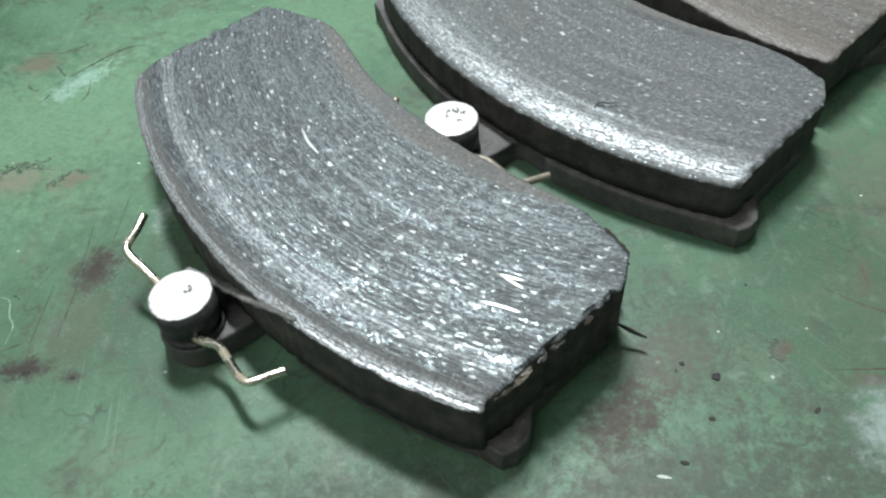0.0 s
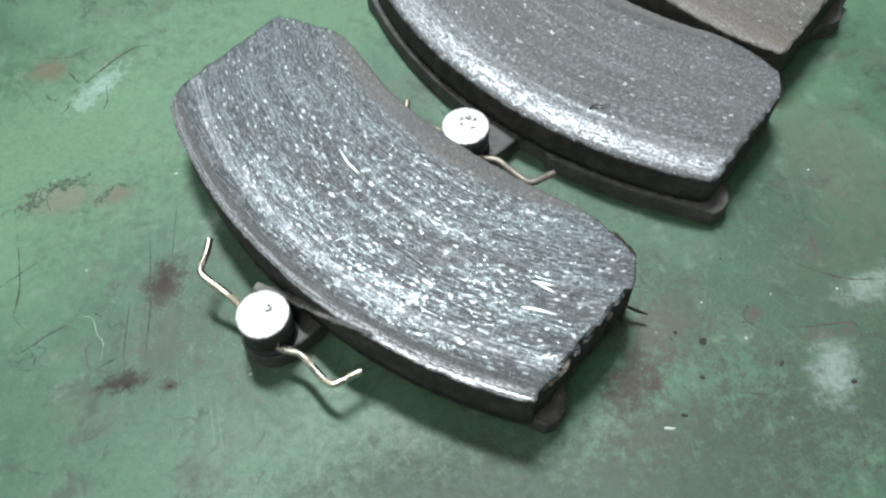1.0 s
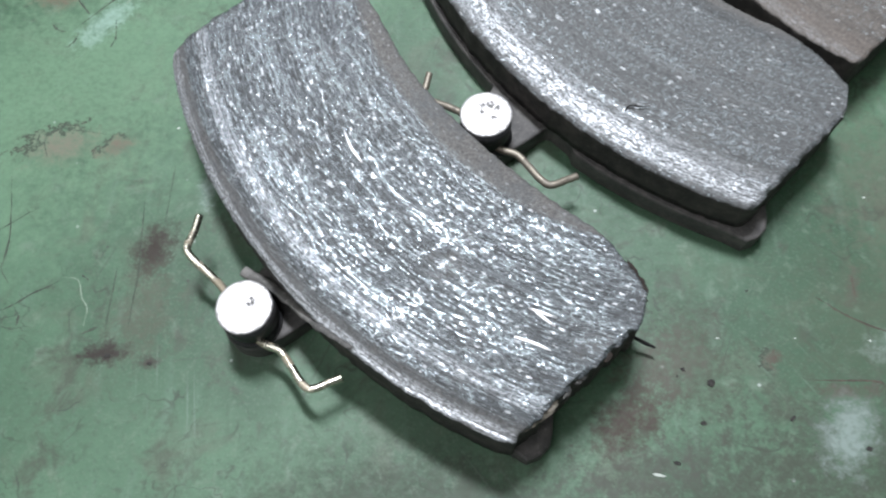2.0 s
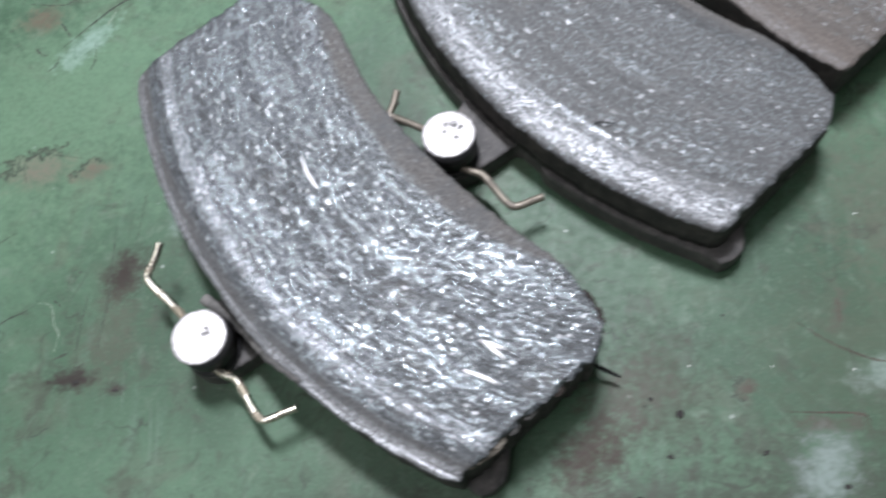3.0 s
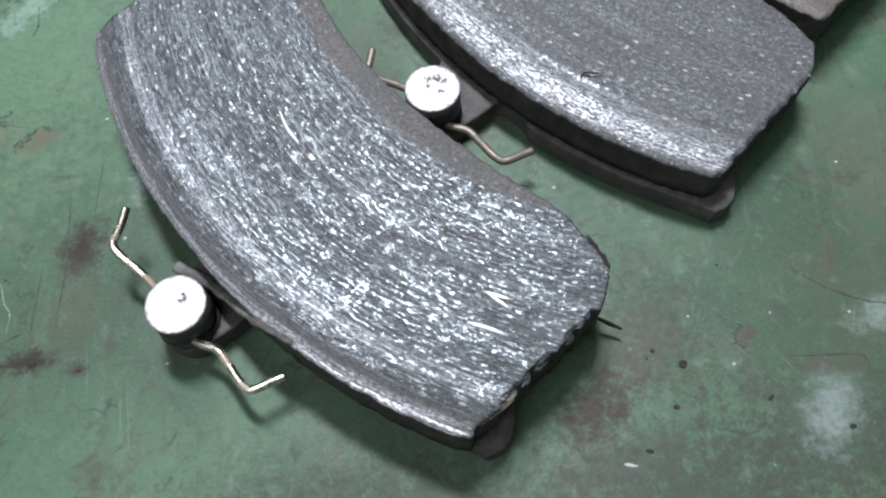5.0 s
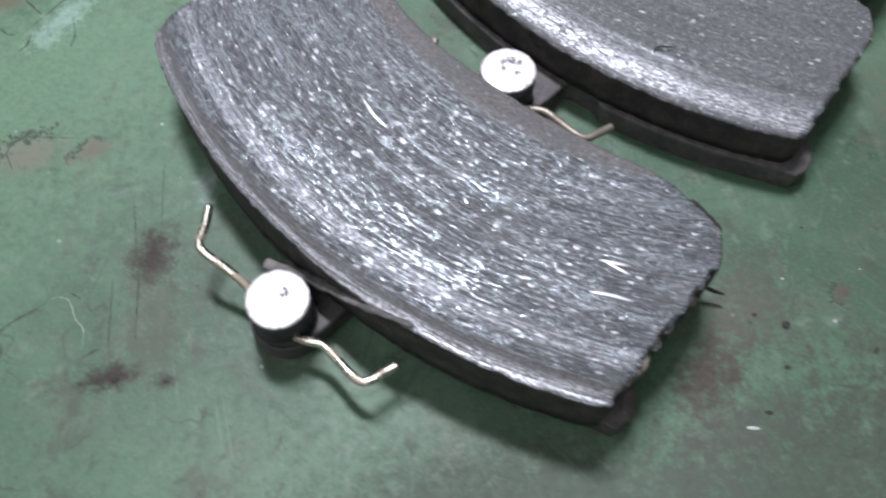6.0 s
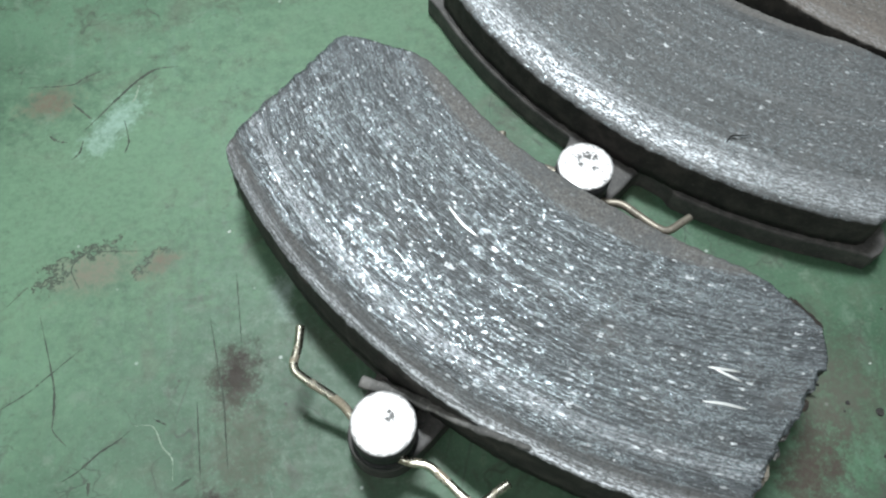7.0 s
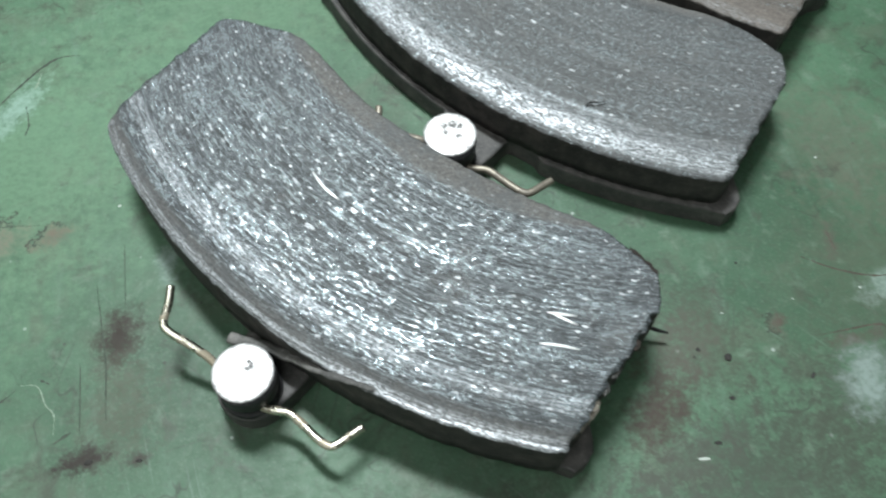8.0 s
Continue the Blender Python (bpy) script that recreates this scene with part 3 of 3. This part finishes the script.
def brake_pad(plan, label, friction_mat, base, wire_mat, wire_points, rivet_at, rivet_top, face_mat, clip=True):
    """A used disc brake pad lying on its back: plate with tab, friction block, rivet and wire clip."""
    thing = tagged(new("brake_pad"), label, "brake pad", "used brake pads on the bench")
    thing.matrix_basis = plan.m @ Matrix.Translation((120 * MM, 0, 0))
    back = Matrix.Translation((-120 * MM, 0, 0))

    def add(ob):
        ob.matrix_basis = back
        return ob
    add(part("backing_plate", slab(plan.plate_outline((rivet_at[0] - 0.6, rivet_at[1] - 0.4, 8.3), True, clip), 0.3 * MM, 6.6 * MM, 0.7 * MM), PLATE, thing, "dusty blackened steel backing plate", smooth=False))
    block = add(part("friction_block", plan.friction(base), [friction_mat, FRICTION_SIDE], thing, "worn friction block with curved wear marks"))
    if clip:
        u, v = rivet_at
        prof = [(7.3, 6.6), (7.3, 7.4), (7.0, 7.8), (6.3, 8.0), (6.3, 9.4), (6.9, 9.9), (6.95, rivet_top - 0.5)]
        rivet = part("rivet", turned([(a * MM, b * MM) for a, b in prof], 56, 0.01), RIVET_SIDE, thing, "dark steel rivet")
        rivet.matrix_basis = back @ Matrix.Translation((u * MM, v * MM, 0))
        face = part("rivet_face", turned([(a * MM, b * MM) for a, b in ((6.9, rivet_top - 0.5), (6.95, rivet_top - 0.25), (6.6, rivet_top - 0.02), (5.0, rivet_top), (0.6, rivet_top + 0.03))], 56, 0.02), face_mat, rivet, "bright worn rivet face")
        line = smooth_path([plan.local(*p) for p in wire_points], 8)
        add(part("wire_clip", tube(line, 1.02 * MM, 12), wire_mat, thing, "bent spring wire clip"))
    return thing, block, back


WIRE_LINE = [(-79.4, 117.8, 16.4), (-80.4, 113.5, 15.6), (-81.9, 109.4, 14.8), (-80.6, 107.0, 14.0), (-76.0, 103.2, 12.2), (-72.6, 100.0, 10.6), (-70.4, 96.6, 9.2), (-66.6, 93.0, 9.0), (-63.4, 88.0, 9.2),
             (-60.2, 85.6, 9.8), (-56.6, 84.0, 10.2), (-53.8, 80.6, 10.4), (-51.2, 76.9, 10.8), (-48.8, 74.6, 11.0), (-46.8, 74.6, 11.0), (-44.0, 76.0, 10.6), (-40.8, 77.5, 10.2)]
FIRST = Pad((54.3, 202.1), -138.0, 23.6, width=69.9, seed=1, shift=-1.0, rag=1.5, ledge=-0.6, grow=1.9, skew=3.2)
SECOND = Pad((113.4, 257.0), -138.0, 18.8, radius=148.3, width=65.4, flare=0.06, inner=89.4, sag=0.0042, reach=36.0, lip=1.8, seed=7, tab=-1.5, rag=0.6, ledge=1.6, plate=67.8)
THIRD = Pad((184.8, 281.3), -153.0, 20.0, width=56.2, flare=0.325, lip=1.6, seed=13, rag=0.6, ear=91.0, plate=53.5, ledge=-3.0)

pad, block, back = brake_pad(FIRST, "worn grey brake pad with bright flecks and a wire clip", FRICTION_GREY, 6.6, WIRE, WIRE_LINE, (161.6, 1.6), 17.3, RIVET_CLEAN)


def sliver(plan, owner, pts, radius, mat, label, name="steel_fibre"):
    """A short fibre on a friction block."""
    line = smooth_path([plan.local(*p) for p in pts], 5)
    ob = part(name, tube(line, lambda k: radius * MM * (0.45 + 0.55 * math.sin(math.pi * min(1, max(0, k)))), 8, 0.5), mat, owner, label)
    return ob


for pts in ([(3.3, 90.8, 23.7), (9.6, 88.6, 23.6)], [(4.5, 90.2, 23.7), (9.2, 86.5, 23.6)], [(-0.2, 84.0, 23.7), (4.0, 82.6, 23.7), (8.1, 80.8, 23.6)], [(-42.6, 138.2, 23.7), (-40.5, 133.2, 23.7), (-37.5, 129.0, 23.7)]):
    sliver(FIRST, block, pts, 0.38, FIBRE, "bright steel fibre")

# the lifted sliver along the outer edge of the first pad
strip = [(156.0, -9.6, 10.4), (155.0, -6.0, 11.2), (153.4, -1.0, 12.4), (152.4, 4.6, 14.2), (151.9, 9.6, 16.4), (151.6, 14.4, 18.6), (151.2, 19.0, 20.8), (150.2, 24.0, 22.4), (148.8, 29.0, 22.9)]
ob = part("lifted_edge", tube(smooth_path([Vector(p) * MM for p in strip], 6), lambda k: MM * (1.5 + 0.5 * noise.noise(Vector((14 * k, 3, 1))) - 0.95 * k * k), 8, 0.55), EDGE, pad, "crumbling lifted edge strip")
ob.matrix_basis = back

dx, dy = 58.6, 55.2
wire2 = [(-22.4, 166.4, 9.4), (-23.3, 162.6, 8.4), (-24.2, 159.6, 7.8), (-22.0, 158.2, 7.8), (-17.0, 155.6, 8.6), (-13.0, 153.2, 9.0)] + [(x + dx, y + dy, z) for x, y, z in WIRE_LINE[6:]]
pad2, block2, back2 = brake_pad(SECOND, "grey brake pad with a thinner flecked friction block", FRICTION_DUSTY, 6.6, WIRE_DULL, wire2, (162.4, 1.3), 17.6, RIVET_PITTED)
sliver(SECOND, block2, [(29.7, 147.5, 19.0), (31.2, 148.6, 19.6), (33.4, 148.2, 19.8), (36.1, 148.4, 19.2)], 0.24, HAIR, "dark curled fibre", "dark_fibre")
pad3, block3, back3 = brake_pad(THIRD, "brown dusty brake pad with a dull friction face", FRICTION_BROWN, 6.6, WIRE_DULL, wire2, (162.4, 1.3), 17.6, RIVET_PITTED, clip=False)

part_at = [(29.0, 90.4, 6.2), (31.5, 89.4, 5.2), (33.6, 88.6, 4.4), (35.8, 87.7, 4.0)]
sliver(FIRST, block, part_at, 0.58, HAIR, "thin dark whisker", "whisker")


# ---------------------------------------------------------------- crumbs on the bench
def crumb(x, y, size, mat, label, flat=0.45, stretch=1.0, turn=0.0):
    """A small uneven crumb lying on the bench."""
    bm = bmesh.new()
    bmesh.ops.create_icosphere(bm, subdivisions=2, radius=size * MM)
    for vert in bm.verts:
        q = 1 + 0.45 * noise.noise(Vector((vert.co.x, vert.co.y, vert.co.z)) * 1400 + Vector((x, y, 0)))
        vert.co = Vector((vert.co.x * q * stretch, vert.co.y * q, max(vert.co.z * q * flat, -0.1 * size * MM)))
    low = min(vert.co.z for vert in bm.verts)
    ob = part("crumb", bm, mat, smooth=False)
    ob.matrix_basis = pose(x * MM, y * MM, -low, 0, 0, turn)
    return tagged(ob, label, "crumb", "crumbs on the bench")


for x, y, size, stretch, turn in ((49.7, 80.0, 0.95, 1.1, 20), (43.1, 83.4, 0.55, 1.2, 60), (46.9, 70.0, 0.55, 1.5, 10), (39.6, 60.3, 0.5, 1.8, -10), (68.4, 71.4, 0.45, 2.2, 40), (85.2, 64.4, 0.6, 1.4, 0), (41.6, 81.6, 0.3, 1.0, 0),
                                  (-24.0, 168.0, 0.6, 1.3, 30), (-104.0, 85.0, 0.6, 1.6, 20), (-92.6, 83.2, 0.45, 1.6, 0), (61.5, 104.5, 0.35, 1.0, 0)):
    crumb(x, y, size, CRUMB, "black crumb of friction dust on green paint", 0.5, stretch, turn)
for x, y, size, stretch, turn in ((35.2, 57.4, 0.42, 3.6, -8), (52.6, 91.6, 0.26, 1.4, 0), (90.6, 91.4, 0.28, 1.2, 0), (72.0, 91.8, 0.24, 1.0, 0), (-96.0, 154.0, 0.3, 1.5, 30), (96.5, 132.0, 0.25, 1.6, 0)):
    crumb(x, y, size, PALE_CRUMB, "pale chip lying on green paint", 0.4, stretch, turn)


# crumbled brown bits at the broken end of the first pad
for x, y, z, size, long, turn, stuff in ((29.6, 97.2, 22.7, 0.95, 2.6, 72, CHIP), (28.5, 99.6, 22.8, 0.8, 2.4, 68, CHIP), (27.2, 101.8, 22.9, 0.6, 2.2, 60, CHIP), (29.9, 93.6, 22.5, 0.6, 1.8, 110, CHIP), (26.9, 88.0, 22.3, 0.6, 1.8, 15, CHIP), (21.0, 79.8, 22.2, 0.7, 2.0, 12, CHIP),
                                         (7.2, 68.2, 21.4, 1.15, 2.7, 4, TAN), (3.6, 65.0, 21.2, 0.85, 2.0, -8, TAN), (14.6, 75.2, 21.5, 0.9, 2.0, 6, EDGE), (11.4, 71.6, 21.8, 0.7, 2.2, 10, EDGE)):
    bm = bmesh.new()
    bmesh.ops.create_icosphere(bm, subdivisions=3, radius=size * MM)
    for vert in bm.verts:
        vert.co *= 1 + 0.7 * noise.fractal(vert.co * 1100 + Vector((x, y, z)), 0.9, 2.0, 3)
        vert.co.x *= long
        vert.co.z *= 0.8
    bit = part("crumbled_bit", bm, stuff, block, "crumbling brown bit" if stuff is CHIP else "pale broken chip", smooth=False)
    bit.matrix_basis = Matrix.Translation(FIRST.local(x, y, z)) @ pose(0, 0, 0, 0, 0, turn)


# ---------------------------------------------------------------- scratches in the bench paint
def scratch(width, points, mat, seed):
    """A ragged mark scored into the paint, lying just proud of it."""
    line = smooth_path([Vector((x * MM, y * MM, 0)) for x, y in points], 10)
    bm = bmesh.new()
    pairs = []
    for k, q in enumerate(line):
        d = (line[min(k + 1, len(line) - 1)] - line[max(k - 1, 0)]).normalized()
        side = Vector((-d.y, d.x, 0))
        fade = math.sin(math.pi * (k + 0.4) / (len(line) - 0.2)) ** 0.5
        wide = width * MM * fade * (0.55 + 0.75 * noise.noise(Vector((k * 0.55, seed, 0))))
        wide = max(wide, 0.03 * MM)
        sway = 0.25 * width * MM * noise.noise(Vector((k * 0.4, seed, 9)))
        pairs.append([bm.verts.new(q + side * (sway + f * wide) + Vector((0, 0, h * MM))) for f, h in ((-1, 0.012), (0, 0.05), (1, 0.012))])
    for a, b in zip(pairs, pairs[1:]):
        bm.faces.new((a[0], a[1], b[1], b[0]))
        bm.faces.new((a[1], a[2], b[2], b[1]))
    ob = part("scratch", bm, mat, top, smooth=False)
    return ob


SCORE = iron_material("scored_paint", (0.028, 0.036, 0.027), (0.060, 0.080, 0.056), 0.7)
SCORE_BROWN = iron_material("brown_scored_paint", (0.045, 0.032, 0.026), (0.085, 0.075, 0.055), 0.7)
SCORE_PALE = iron_material("pale_scored_paint", (0.16, 0.22, 0.16), (0.26, 0.33, 0.26), 0.7)
FAR_MARKS = ((0.4, (-149, 210), (-137, 209), (-133, 211), (-128, 213)), (0.6, (-133, 192), (-124, 202), (-118, 208), (-113, 211), (-107, 211)), (0.5, (-142, 192), (-140, 190), (-137, 189)),
             (0.45, (-133, 189), (-134, 185), (-136, 183)), (0.5, (-136, 202), (-131, 196)), (0.4, (-122, 194), (-121, 187), (-122, 183)),
             (0.4, (-130, 156), (-131, 154), (-134, 152), (-135, 149), (-133, 144)), (0.18, (-131, 154), (-117, 152)))
NEAR_MARKS = ((0.3, (-150, 142), (-146, 146), (-145, 146)), (0.36, (-142, 138), (-139, 124), (-138, 118), (-138, 112), (-138, 109), (-135, 105)), (0.28, (-150, 116), (-144, 119), (-140, 122), (-132, 128)),
              (0.32, (-102, 131), (-101, 120), (-100, 110), (-100, 101), (-100, 93)), (0.3, (-106, 110), (-106, 102), (-106, 92)), (0.4, (-121, 106), (-124, 104), (-128, 102), (-132, 99), (-136, 97)),
              (0.55, (-112, 91), (-108, 93)), (0.7, (-130, 96), (-130, 93)), (0.35, (-116, 108), (-113, 106)), (0.22, (-95, 142), (-95, 130), (-95, 123)))
BROWN_MARKS = ((0.42, (79, 103), (86, 98), (95, 94), (104, 93)), (0.4, (75, 81), (82, 81), (89, 81), (92, 80), (92, 76)), (0.35, (89, 109), (89, 103)))
PALE_MARKS = ((0.3, (-120, 107), (-116, 106), (-114, 101), (-112, 98), (-112, 93)), (0.45, (-118, 206), (-119, 202), (-120, 200)))
for marks, mat in ((FAR_MARKS, SCORE), (NEAR_MARKS, SCORE), (BROWN_MARKS, SCORE_BROWN), (PALE_MARKS, SCORE_PALE)):
    for k, (width, *points) in enumerate(marks):
        scratch(width, points, mat, k * 3.7)
